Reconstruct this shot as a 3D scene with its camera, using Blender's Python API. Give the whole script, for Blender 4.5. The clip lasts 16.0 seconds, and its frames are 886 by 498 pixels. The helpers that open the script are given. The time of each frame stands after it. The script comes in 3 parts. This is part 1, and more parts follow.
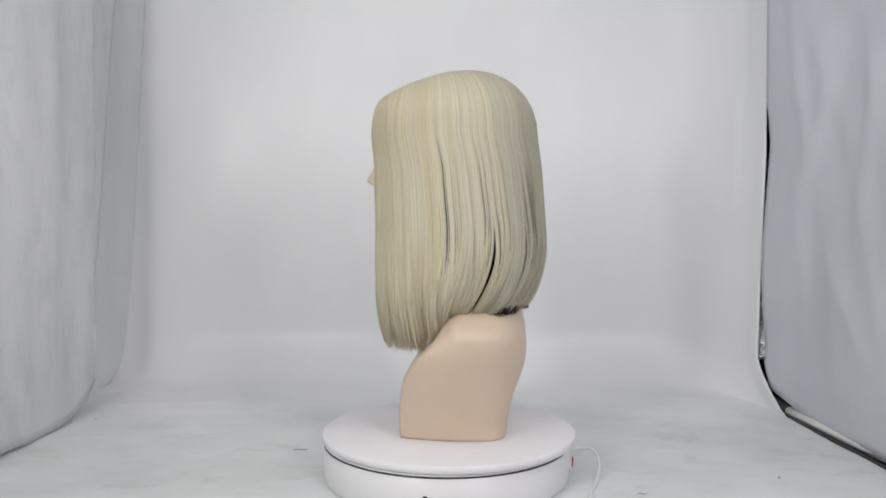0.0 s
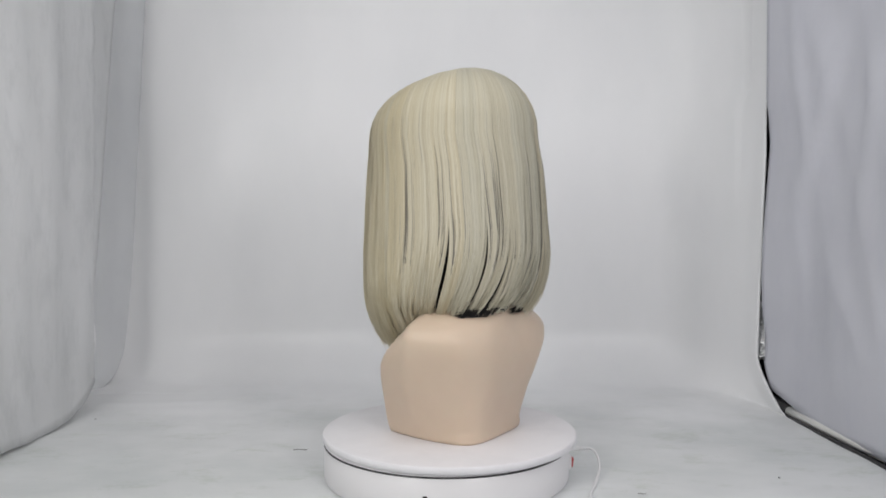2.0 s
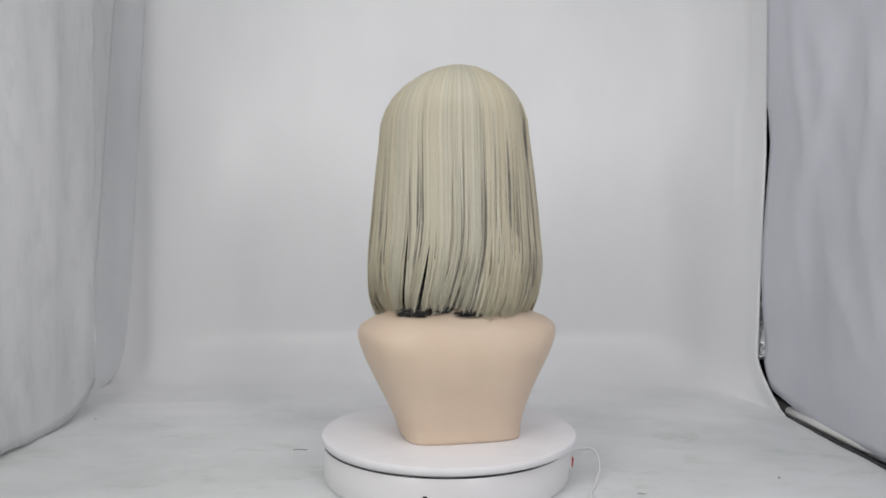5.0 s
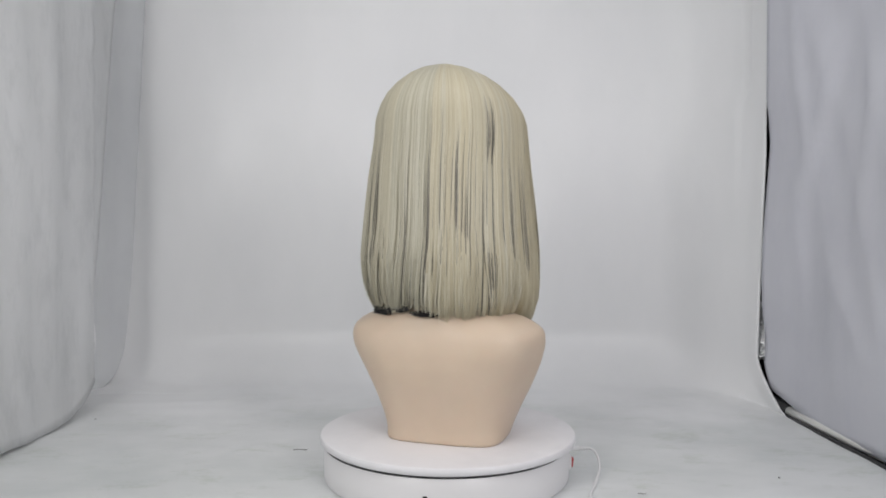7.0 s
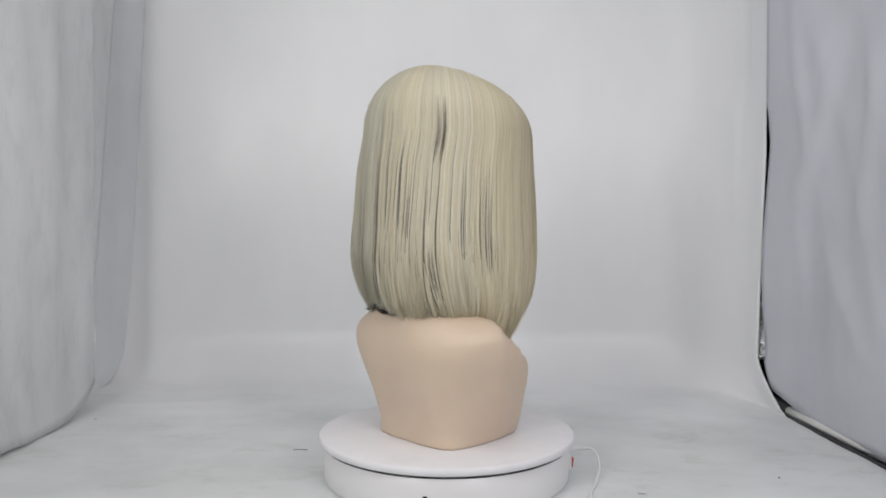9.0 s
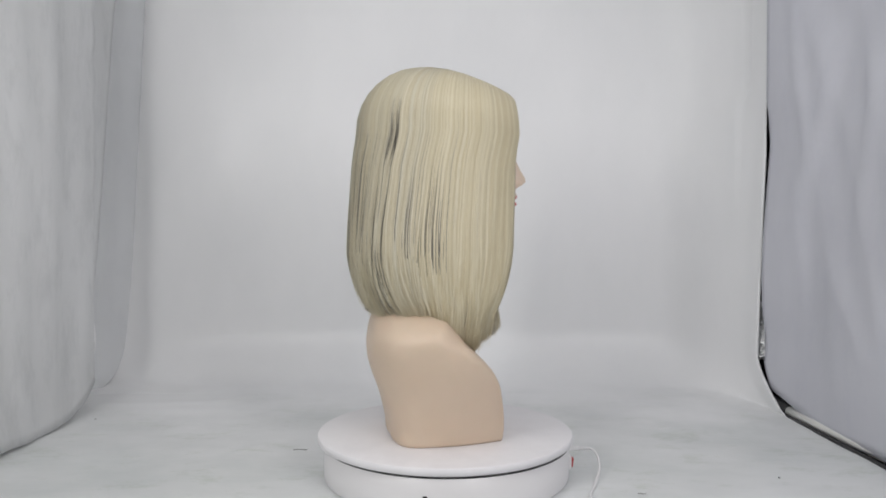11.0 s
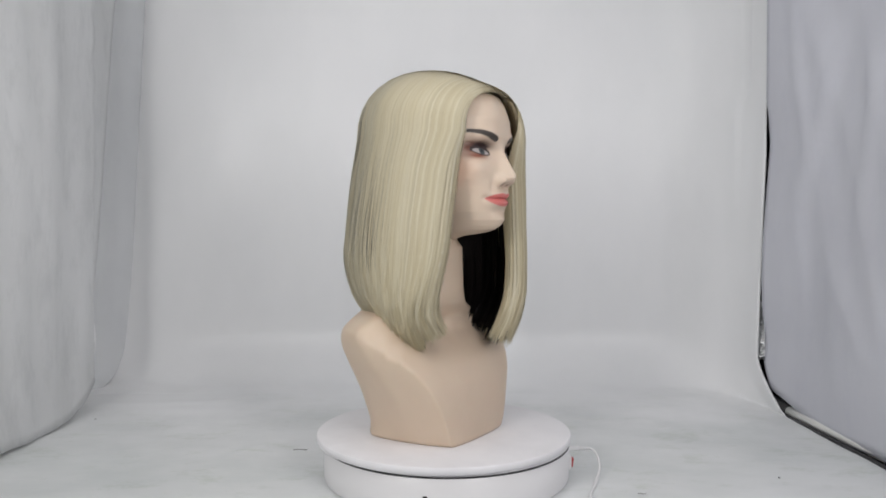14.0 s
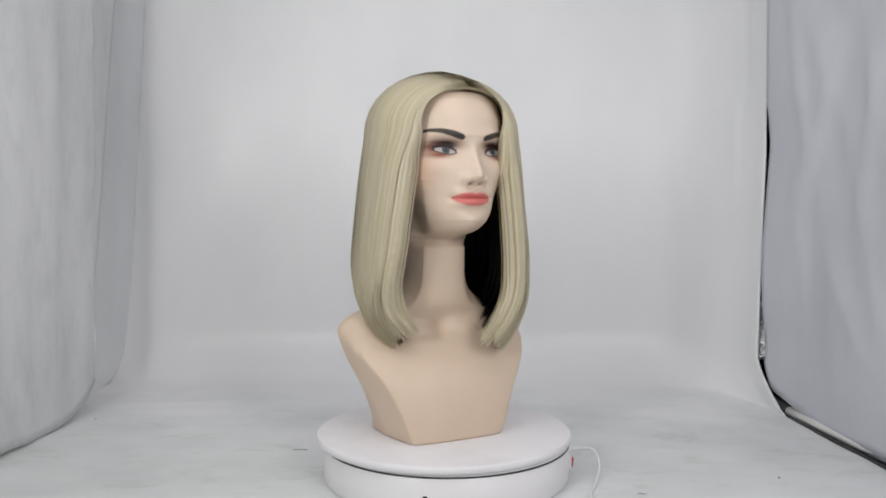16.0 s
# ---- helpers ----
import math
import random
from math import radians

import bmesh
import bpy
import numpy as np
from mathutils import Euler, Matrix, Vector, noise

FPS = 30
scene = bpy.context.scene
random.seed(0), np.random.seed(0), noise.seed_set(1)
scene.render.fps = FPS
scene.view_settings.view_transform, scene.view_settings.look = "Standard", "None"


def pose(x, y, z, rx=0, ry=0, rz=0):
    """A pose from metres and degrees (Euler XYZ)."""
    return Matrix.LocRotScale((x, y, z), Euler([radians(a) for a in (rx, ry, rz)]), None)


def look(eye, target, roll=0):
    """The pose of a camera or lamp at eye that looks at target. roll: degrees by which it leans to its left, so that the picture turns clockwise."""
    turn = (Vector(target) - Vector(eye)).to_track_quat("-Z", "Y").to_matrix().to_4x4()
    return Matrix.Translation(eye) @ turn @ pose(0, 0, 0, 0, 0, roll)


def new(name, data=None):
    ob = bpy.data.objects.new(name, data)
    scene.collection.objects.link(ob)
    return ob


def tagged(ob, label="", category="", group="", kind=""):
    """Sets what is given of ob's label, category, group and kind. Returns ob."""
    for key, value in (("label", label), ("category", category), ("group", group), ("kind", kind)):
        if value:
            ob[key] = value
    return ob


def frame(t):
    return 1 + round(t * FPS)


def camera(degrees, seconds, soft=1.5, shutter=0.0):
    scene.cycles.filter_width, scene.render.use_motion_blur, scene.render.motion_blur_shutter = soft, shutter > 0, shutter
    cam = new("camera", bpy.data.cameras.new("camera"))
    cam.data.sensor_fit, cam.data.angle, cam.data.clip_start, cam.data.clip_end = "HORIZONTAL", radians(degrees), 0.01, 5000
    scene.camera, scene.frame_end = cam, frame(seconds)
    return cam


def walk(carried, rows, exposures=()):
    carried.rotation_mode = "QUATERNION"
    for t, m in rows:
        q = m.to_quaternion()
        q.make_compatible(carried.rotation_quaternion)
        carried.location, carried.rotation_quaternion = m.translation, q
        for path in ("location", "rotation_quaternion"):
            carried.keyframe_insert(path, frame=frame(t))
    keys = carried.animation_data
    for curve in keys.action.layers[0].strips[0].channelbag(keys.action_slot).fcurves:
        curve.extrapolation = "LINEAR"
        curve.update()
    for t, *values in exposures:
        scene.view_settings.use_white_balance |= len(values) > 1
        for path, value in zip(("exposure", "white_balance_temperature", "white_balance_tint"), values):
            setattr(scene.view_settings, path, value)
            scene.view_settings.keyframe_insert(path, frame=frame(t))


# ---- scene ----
# A blonde wig on a mannequin bust turns on an electric turntable in a white photo tent.
AXIS = Vector((0.0047, 0.0, 0.0))      # the turntable's axis
SPIN = 15.0                            # degrees a second, clockwise from above
TOP = 0.0588                           # height of the platter's top

cam = camera(60.7, 16.0, soft=1.8)
EYE = pose(0, -1.0, 0.325, 90 - 1.58, 0, 0)
walk(cam, [(0.0, EYE), (16.0, EYE)], exposures=[(0.0, -0.03), (0.6, -0.03), (3.0, -0.12), (13.5, -0.11), (16.0, -0.07)])


# ---- light ----
world = bpy.data.worlds.new("room_light")
scene.world = world
world.use_nodes = True
world.node_tree.nodes["Background"].inputs[0].default_value = (0.96, 0.97, 1.0, 1)
world.node_tree.nodes["Background"].inputs[1].default_value = 0.10


def softbox(name, eye, target, sx, sy, watts, colour):
    lamp = bpy.data.lights.new(name, "AREA")
    lamp.shape, lamp.size, lamp.size_y = "RECTANGLE", sx, sy
    lamp.energy, lamp.color = watts, colour
    ob = new(name, lamp)
    ob.matrix_world = look(eye, target)
    return ob


softbox("tent_lamp_left", (-0.57, -0.98, 0.60), (0.16, 0.45, 0.36), 0.17, 0.30, 4.35, (1.0, 0.98, 0.965))
softbox("tent_lamp_right", (0.48, -0.98, 0.60), (-0.16, 0.45, 0.36), 0.17, 0.30, 3.75, (1.0, 0.975, 0.98))
softbox("tent_lamp_top", (0.0, -0.42, 1.08), (0.0, 0.02, 0.40), 0.9, 0.30, 2.8, (1.0, 0.985, 0.985))


# ---- materials ----
def material(name, colour, rough=0.5, metal=0.0):
    m = bpy.data.materials.new(name)
    m.use_nodes = True
    b = m.node_tree.nodes["Principled BSDF"]
    b.inputs["Base Color"].default_value = (*colour, 1)
    b.inputs["Roughness"].default_value = rough
    b.inputs["Metallic"].default_value = metal
    return m, m.node_tree, b


def node(tree, kind, **values):
    n = tree.nodes.new(kind)
    for key, value in values.items():
        n.inputs[key].default_value = value
    return n


def ramp(tree, source, stops):
    r = tree.nodes.new("ShaderNodeValToRGB")
    while len(r.color_ramp.elements) < len(stops):
        r.color_ramp.elements.new(0.5)
    for e, (at, c) in zip(r.color_ramp.elements, stops):
        e.position, e.color = at, (*c, 1)
    tree.links.new(source, r.inputs[0])
    return r.outputs[0]


def object_coords(tree, scale=(1, 1, 1)):
    c = tree.nodes.new("ShaderNodeTexCoord")
    m = tree.nodes.new("ShaderNodeMapping")
    m.inputs["Scale"].default_value = scale
    tree.links.new(c.outputs["Object"], m.inputs["Vector"])
    return m.outputs["Vector"]


def noise_of(tree, vector, scale, detail=4.0, rough=0.55):
    n = node(tree, "ShaderNodeTexNoise", Scale=scale, Detail=detail, Roughness=rough)
    tree.links.new(vector, n.inputs["Vector"])
    return n.outputs["Fac"]


def bump(tree, shader, height, strength, distance):
    n = node(tree, "ShaderNodeBump", Strength=strength, Distance=distance)
    tree.links.new(height, n.inputs["Height"])
    tree.links.new(n.outputs["Normal"], shader.inputs["Normal"])


def mixed(tree, a, b, fac, mode="MULTIPLY"):
    n = tree.nodes.new("ShaderNodeMix")
    n.data_type, n.blend_type = "RGBA", mode
    if isinstance(fac, float):
        n.inputs[0].default_value = fac
    else:
        tree.links.new(fac, n.inputs[0])
    for value, slot in ((a, 6), (b, 7)):
        if isinstance(value, tuple):
            n.inputs[slot].default_value = (*value, 1)
        else:
            tree.links.new(value, n.inputs[slot])
    return n.outputs[2]


def cloth(name, light, dark, spots, rough, stretch=(1, 1, 1)):
    """White tent fabric: faint weave, broad creases and grey smudges."""
    m, t, b = material(name, light, rough)
    v = object_coords(t, stretch)
    broad = noise_of(t, v, 3.0, 5.0, 0.6)
    fine = noise_of(t, v, 26.0, 6.0, 0.7)
    base = ramp(t, broad, [(0.36, dark), (0.60, light)])
    smudge = ramp(t, fine, [(0.32, spots), (0.52, (1, 1, 1))])
    t.links.new(mixed(t, base, smudge, 0.5), b.inputs["Base Color"])
    weave = noise_of(t, object_coords(t), 420.0, 2.0, 0.5)
    bump(t, b, weave, 0.12, 0.0006)
    return m


def sheet_cloth():
    """The one sheet of wall and floor: smooth above; smudged where it lies flat, with its dimmer light put into a
    greyer base colour.
    """
    m, t, b = material("sheet_fabric", (0.88, 0.885, 0.895), 0.37)
    v = object_coords(t)
    flat = object_coords(t, (0.8, 1.35, 1))
    flat.node.inputs["Rotation"].default_value = (0, 0, 0.28)
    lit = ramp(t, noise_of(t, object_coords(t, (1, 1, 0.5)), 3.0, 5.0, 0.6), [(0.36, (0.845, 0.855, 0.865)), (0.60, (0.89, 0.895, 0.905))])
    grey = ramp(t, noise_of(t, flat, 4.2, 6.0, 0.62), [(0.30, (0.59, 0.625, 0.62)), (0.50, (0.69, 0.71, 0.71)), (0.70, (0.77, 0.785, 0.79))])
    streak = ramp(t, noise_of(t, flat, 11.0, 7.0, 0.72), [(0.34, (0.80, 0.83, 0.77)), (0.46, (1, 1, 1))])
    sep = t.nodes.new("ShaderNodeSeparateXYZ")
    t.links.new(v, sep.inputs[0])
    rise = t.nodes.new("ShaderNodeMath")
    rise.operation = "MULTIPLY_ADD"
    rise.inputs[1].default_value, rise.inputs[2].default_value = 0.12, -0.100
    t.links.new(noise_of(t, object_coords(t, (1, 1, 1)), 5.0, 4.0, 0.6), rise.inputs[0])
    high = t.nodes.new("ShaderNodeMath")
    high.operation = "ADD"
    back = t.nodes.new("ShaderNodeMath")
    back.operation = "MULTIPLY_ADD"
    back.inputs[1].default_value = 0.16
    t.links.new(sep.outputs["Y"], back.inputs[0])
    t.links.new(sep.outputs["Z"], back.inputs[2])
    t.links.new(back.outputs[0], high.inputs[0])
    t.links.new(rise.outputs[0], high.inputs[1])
    # blends from the greyed, shaded floor colour to the lit wall colour by height
    lit_share = t.nodes.new("ShaderNodeMapRange")
    lit_share.interpolation_type = "SMOOTHSTEP"
    lit_share.inputs["From Min"].default_value, lit_share.inputs["From Max"].default_value = -0.035, 0.055
    t.links.new(high.outputs[0], lit_share.inputs["Value"])
    t.links.new(mixed(t, mixed(t, grey, streak, 0.8), lit, lit_share.outputs["Result"], "MIX"), b.inputs["Base Color"])
    bump(t, b, noise_of(t, v, 420.0, 2.0, 0.5), 0.10, 0.0006)
    return m


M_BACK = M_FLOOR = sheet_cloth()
M_LEFT = cloth("curtain_fabric_left", (0.71, 0.72, 0.73), (0.60, 0.61, 0.615), (0.78, 0.79, 0.79), 0.85, (1, 1, 0.4))
# tent fabric greyed to stand for the shade in the rear left corner
M_CORNER_SHADE = cloth("shaded_corner_fabric", (0.71, 0.725, 0.74), (0.64, 0.655, 0.67), (0.94, 0.94, 0.95), 0.7, (1, 1, 0.4))
M_RIGHT = cloth("curtain_fabric_right", (0.625, 0.635, 0.69), (0.58, 0.59, 0.645), (0.94, 0.94, 0.96), 0.8, (1, 1, 0.5))
M_ROOM = cloth("room_paint", (0.55, 0.56, 0.58), (0.50, 0.51, 0.53), (0.95, 0.95, 0.95), 0.8)

M_PLASTIC, t_, b_ = material("white_plastic", (0.80, 0.79, 0.80), 0.38)
bump(t_, b_, noise_of(t_, object_coords(t_), 700.0, 2.0), 0.05, 0.0003)
M_PLATTER, t_, b_ = material("platter_plastic", (0.82, 0.81, 0.83), 0.42)
t_.links.new(ramp(t_, noise_of(t_, object_coords(t_), 9.0, 6.0, 0.65), [(0.3, (0.76, 0.75, 0.77)), (0.6, (0.83, 0.82, 0.84))]), b_.inputs["Base Color"])
M_BLACK, _, _ = material("black_plastic", (0.012, 0.012, 0.014), 0.5)
M_RED, _, b_ = material("red_switch_plastic", (0.45, 0.02, 0.015), 0.3)
M_CABLE, _, _ = material("cable_rubber", (0.78, 0.78, 0.78), 0.45)
M_POLE, _, _ = material("pole_enamel", (0.72, 0.72, 0.70), 0.35)
M_FOIL, t_, b_ = material("silver_foil", (0.80, 0.81, 0.82), 0.38, 1.0)
bump(t_, b_, noise_of(t_, object_coords(t_), 70.0, 3.0), 0.9, 0.01)
M_BLACKOUT, t_, b_ = material("blackout_fabric", (0.006, 0.006, 0.006), 0.9)

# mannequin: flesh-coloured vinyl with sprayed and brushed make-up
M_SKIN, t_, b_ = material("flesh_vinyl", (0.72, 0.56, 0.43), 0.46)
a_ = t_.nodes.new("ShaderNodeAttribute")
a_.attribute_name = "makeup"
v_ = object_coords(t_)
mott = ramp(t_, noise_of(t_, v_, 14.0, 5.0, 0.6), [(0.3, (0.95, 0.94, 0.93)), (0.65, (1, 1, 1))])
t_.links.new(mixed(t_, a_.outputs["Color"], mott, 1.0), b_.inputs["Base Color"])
bump(t_, b_, noise_of(t_, v_, 900.0, 2.0), 0.06, 0.0002)
b_.inputs["Subsurface Weight"].default_value = 0.06
b_.inputs["Subsurface Radius"].default_value = (0.006, 0.003, 0.002)


def hair_material(name, stops, rough, tint):
    m, t, b = material(name, stops[0][1], rough)
    g = t.nodes.new("ShaderNodeNewGeometry")
    o = t.nodes.new("ShaderNodeObjectInfo")
    strand = ramp(t, g.outputs["Random Per Island"], stops)
    lock = ramp(t, o.outputs["Random"], [(0.0, tint), (1.0, (1, 1, 1))])
    grain = ramp(t, noise_of(t, object_coords(t, (1, 1, 0.03)), 900.0, 2.0, 0.6), [(0.3, (0.92, 0.92, 0.92)), (0.7, (1, 1, 1))])
    c = mixed(t, mixed(t, strand, lock, 1.0), grain, 1.0)
    t.links.new(c, b.inputs["Base Color"])
    b.inputs["Specular IOR Level"].default_value = 0.45
    through_light = t.nodes.new("ShaderNodeBsdfTranslucent")
    t.links.new(c, through_light.inputs["Color"])
    mix = t.nodes.new("ShaderNodeMixShader")
    mix.inputs[0].default_value = 0.25
    t.links.new(b.outputs[0], mix.inputs[1])
    t.links.new(through_light.outputs[0], mix.inputs[2])
    t.links.new(mix.outputs[0], t.nodes["Material Output"].inputs["Surface"])
    return m


M_BLONDE = hair_material("warm_blonde_fibre", [(0.0, (0.64, 0.56, 0.375)), (0.5, (0.71, 0.64, 0.45)), (1.0, (0.79, 0.73, 0.56))], 0.40, (0.95, 0.96, 0.98))
M_MID = hair_material("blonde_fibre", [(0.0, (0.62, 0.55, 0.385)), (0.5, (0.69, 0.635, 0.47)), (1.0, (0.77, 0.725, 0.58))], 0.40, (0.94, 0.95, 0.97))
M_ASH = hair_material("ash_blonde_fibre", [(0.0, (0.57, 0.525, 0.39)), (0.4, (0.64, 0.60, 0.465)), (1.0, (0.73, 0.69, 0.56))], 0.40, (0.92, 0.94, 0.96))
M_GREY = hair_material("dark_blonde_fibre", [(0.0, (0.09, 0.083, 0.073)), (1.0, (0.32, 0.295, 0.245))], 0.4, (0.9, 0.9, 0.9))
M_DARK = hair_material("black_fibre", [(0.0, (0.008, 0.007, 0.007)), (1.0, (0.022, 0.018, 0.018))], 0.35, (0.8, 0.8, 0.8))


# ---- mesh helpers ----
def mesh_object(name, verts, faces, mat, parent=None, label="", smooth=True):
    me = bpy.data.meshes.new(name)
    me.from_pydata([tuple(v) for v in verts], [], [tuple(f) for f in faces])
    me.polygons.foreach_set("use_smooth", [smooth] * len(me.polygons))
    me.materials.append(mat)
    me.update()
    ob = new(name, me)
    if parent:
        ob.parent = parent
    if label:
        ob["label"] = label
    return ob


def part(name, bm, mat, parent, label="", smooth=True):
    me = bpy.data.meshes.new(name)
    bmesh.ops.recalc_face_normals(bm, faces=bm.faces)
    for f in bm.faces:
        f.smooth = smooth
    bm.to_mesh(me)
    bm.free()
    me.materials.append(mat)
    ob = new(name, me)
    if parent:
        ob.parent = parent
    if label:
        ob["label"] = label
    return ob


def grid_faces(rows, cols, closed=False):
    out = []
    for i in range(rows - 1):
        for j in range(cols if closed else cols - 1):
            k = (j + 1) % cols
            out.append((i * cols + j, i * cols + k, (i + 1) * cols + k, (i + 1) * cols + j))
    return out


def lathe(profile, n=96):
    """A bmesh turned round z from (radius, z) pairs; ends at radius 0 are closed by a point."""
    bm = bmesh.new()
    rings = []
    for r, z in profile:
        if r < 1e-6:
            rings.append([bm.verts.new((0, 0, z))])
        else:
            rings.append([bm.verts.new((r * math.cos(2 * math.pi * i / n), r * math.sin(2 * math.pi * i / n), z)) for i in range(n)])
    for a, b in zip(rings, rings[1:]):
        for i in range(n):
            j = (i + 1) % n
            if len(a) == 1 and len(b) > 1:
                bm.faces.new((a[0], b[j], b[i]))
            elif len(b) == 1 and len(a) > 1:
                bm.faces.new((a[i], a[j], b[0]))
            elif len(a) > 1:
                bm.faces.new((a[i], a[j], b[j], b[i]))
    return bm


def tube(points, radius, n=10):
    """A bmesh tube along points, with flat ends."""
    bm = bmesh.new()
    pts = [Vector(p) for p in points]
    rings = []
    for i, p in enumerate(pts):
        d = (pts[min(i + 1, len(pts) - 1)] - pts[max(i - 1, 0)]).normalized()
        u = d.cross(Vector((0, 0.31, 1))).normalized()
        w = d.cross(u)
        r = radius[i] if isinstance(radius, (list, tuple)) else radius
        rings.append([bm.verts.new(p + r * (math.cos(2 * math.pi * k / n) * u + math.sin(2 * math.pi * k / n) * w)) for k in range(n)])
    for a, b in zip(rings, rings[1:]):
        for k in range(n):
            bm.faces.new((a[k], a[(k + 1) % n], b[(k + 1) % n], b[k]))
    bm.faces.new(rings[0][::-1])
    bm.faces.new(rings[-1])
    return bm


def rounded_box(sx, sy, sz, bevel, at=None):
    bm = bmesh.new()
    bmesh.ops.create_cube(bm, size=1)
    for v in bm.verts:
        v.co = Vector((v.co.x * sx, v.co.y * sy, v.co.z * sz))
    bmesh.ops.bevel(bm, geom=list(bm.edges), offset=bevel, segments=2, profile=0.6, affect="EDGES")
    if at:
        bmesh.ops.transform(bm, matrix=at, verts=bm.verts)
    return bm


def smooth_path(points, steps=8):
    """Points of a Catmull-Rom curve through points."""
    p = [Vector(q) for q in points]
    p = [2 * p[0] - p[1], *p, 2 * p[-1] - p[-2]]
    out = []
    for i in range(1, len(p) - 2):
        for s in range(steps):
            t = s / steps
            out.append(0.5 * (2 * p[i] + (p[i + 1] - p[i - 1]) * t + (2 * p[i - 1] - 5 * p[i] + 4 * p[i + 1] - p[i + 2]) * t * t
                              + (3 * p[i] - p[i - 1] - 3 * p[i + 1] + p[i + 2]) * t ** 3))
    return [*out, p[-2]]


def solid(ob, thickness):
    m = ob.modifiers.new("thickness", "SOLIDIFY")
    m.thickness, m.offset = thickness, -1
    return ob


def bell(x, c, s):
    return np.exp(-((x - c) / s) ** 2)


# ---- the tent ----
def backdrop():
    """One white sheet that lies on the floor, sweeps up behind and returns forward at both sides."""
    plan = smooth_path([(-0.740, 0.50, 0), (-0.738, 0.56, 0), (-0.728, 0.605, 0), (-0.70, 0.632, 0), (-0.62, 0.640, 0), (-0.45, 0.641, 0), (-0.25, 0.64, 0), (0, 0.64, 0), (0.25, 0.64, 0),
                        (0.42, 0.636, 0), (0.515, 0.612, 0), (0.568, 0.550, 0), (0.591, 0.47, 0), (0.5945, 0.40, 0)], 10)
    R = 0.11
    verts, rows = [], 0
    for z, dy in [(-0.003, R + 0.13), (-0.0015, R + 0.06)] + [(R * (1 - math.cos(a)), R * (1 - math.sin(a))) for a in np.linspace(0, math.pi / 2, 14)] + [(z, 0.0) for z in np.linspace(R + 0.03, 1.15, 36)]:
        for p in plan:
            side = min(1.0, abs(p.x) / 0.62) ** 6
            inward = dy * (1 - (0.8 if p.x > 0 else 0.25) * side)
            n = noise.noise((p.x * 3, z * 2.2, 0.3)) * 0.010 + noise.noise((p.x * 9, z * 1.2, 4.3)) * 0.003
            lean = -0.02 * max(0.0, min(1.0, (z - 0.56) / 0.05)) * max(0.0, p.x / 0.6) ** 6 + 0.013 * max(0.0, min(1.0, (0.46 - z) / 0.38)) * max(0.0, p.x / 0.6) ** 6
            flare = max(0.0, 1 - z / 0.085) ** 1.4 * max(0.0, p.x / 0.595) ** 10
            lean -= 0.006 * flare
            inward += 0.074 * flare
            verts.append((p.x * (1 - 0.04 * max(0.0, z - 0.3) * (p.y > 0.5)) - lean, p.y - inward + n * (1 - side), z + 0.001))
        rows += 1
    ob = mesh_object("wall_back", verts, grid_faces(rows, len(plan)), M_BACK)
    solid(ob, 0.003)
    return tagged(ob, "white matte fabric backdrop sweeping up behind the turntable", "backdrop", kind="structure")


def floor_sheet():
    cols, rows = 150, 200
    verts = []
    for i in range(rows):
        for j in range(cols):
            x = -0.72 + 1.33 * j / (cols - 1)
            y = -1.35 + (1.825 + 0.006 * noise.noise((x * 5, 0, 3))) * i / (rows - 1)
            r = math.hypot(x, y)
            fold = 0.0022 * noise.noise((x * 3.0 + 4, y * 9.0, 1.7)) + 0.0012 * noise.noise((x * 8.0, y * 20.0, 7.7))
            x = min(x, 0.5985 - 0.009 * max(0.0, min(1.0, (y - 0.12) / 0.20)) * (y < 0.40))
            ridge = max(0.0, 1 - 5.5 * abs(noise.noise((x * 1.6 + 2.0, y * 4.5 - 0.7 * x, 12.3)))) ** 2 * max(0.0, 0.35 + noise.noise((x * 2.5, y * 2.5, 5.1)))
            fold += 0.0045 * ridge
            verts.append((x, y, 0.0005 + fold * min(1.0, max(0.0, (r - 0.19) / 0.10))))
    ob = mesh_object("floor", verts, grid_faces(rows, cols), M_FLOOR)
    return tagged(ob, "white fabric tent floor with faint grey-green smudges", "floor", kind="structure")


def left_curtain():
    """Left side panel, hanging to the floor, with its rear lower corner lifted."""
    cols, rows = 90, 70
    verts = []
    for i in range(rows):
        v = i / (rows - 1)
        for j in range(cols):
            u = j / (cols - 1)
            back = float(np.interp(0.02 + 1.1 * v, [0.02, 0.06, 0.12, 0.25, 0.37, 0.55, 0.80, 1.12], [0.340, 0.368, 0.395, 0.425, 0.447, 0.478, 0.522, 0.560]))
            y = -0.62 + (back + 0.62) * u
            low = 0.004 + 0.055 * max(0.0, (y - 0.245) / 0.100) ** 1.3 + 0.002 * math.sin(y * 31)
            z = low + (1.12 - low) * v
            foot = math.exp(-z / 0.06)
            n = 0.020 * noise.noise((y * 5.0, z * 0.6, 2.0)) + 0.008 * noise.noise((y * 15, z * 1.0, 5.0)) + 0.004 * abs(noise.noise((y * 22 + z * 3, z * 3.0, 8.0)))
            x = -0.628 + n + 0.018 * foot * max(0.0, noise.noise((y * 5, 1, 1)) + 0.3)
            fold = max(0.0, min(1.0, (y - 0.345) / 0.022))
            x = max((x + 0.004) * (1 - fold) + (-0.648 + 0.25 * n) * fold, -0.651)
            verts.append((x, y, z))
    ob = mesh_object("wall_left", verts, grid_faces(rows, cols), M_LEFT)
    solid(ob, 0.002)
    return tagged(ob, "wrinkled off-white fabric side curtain reaching the floor", "curtain", kind="structure")


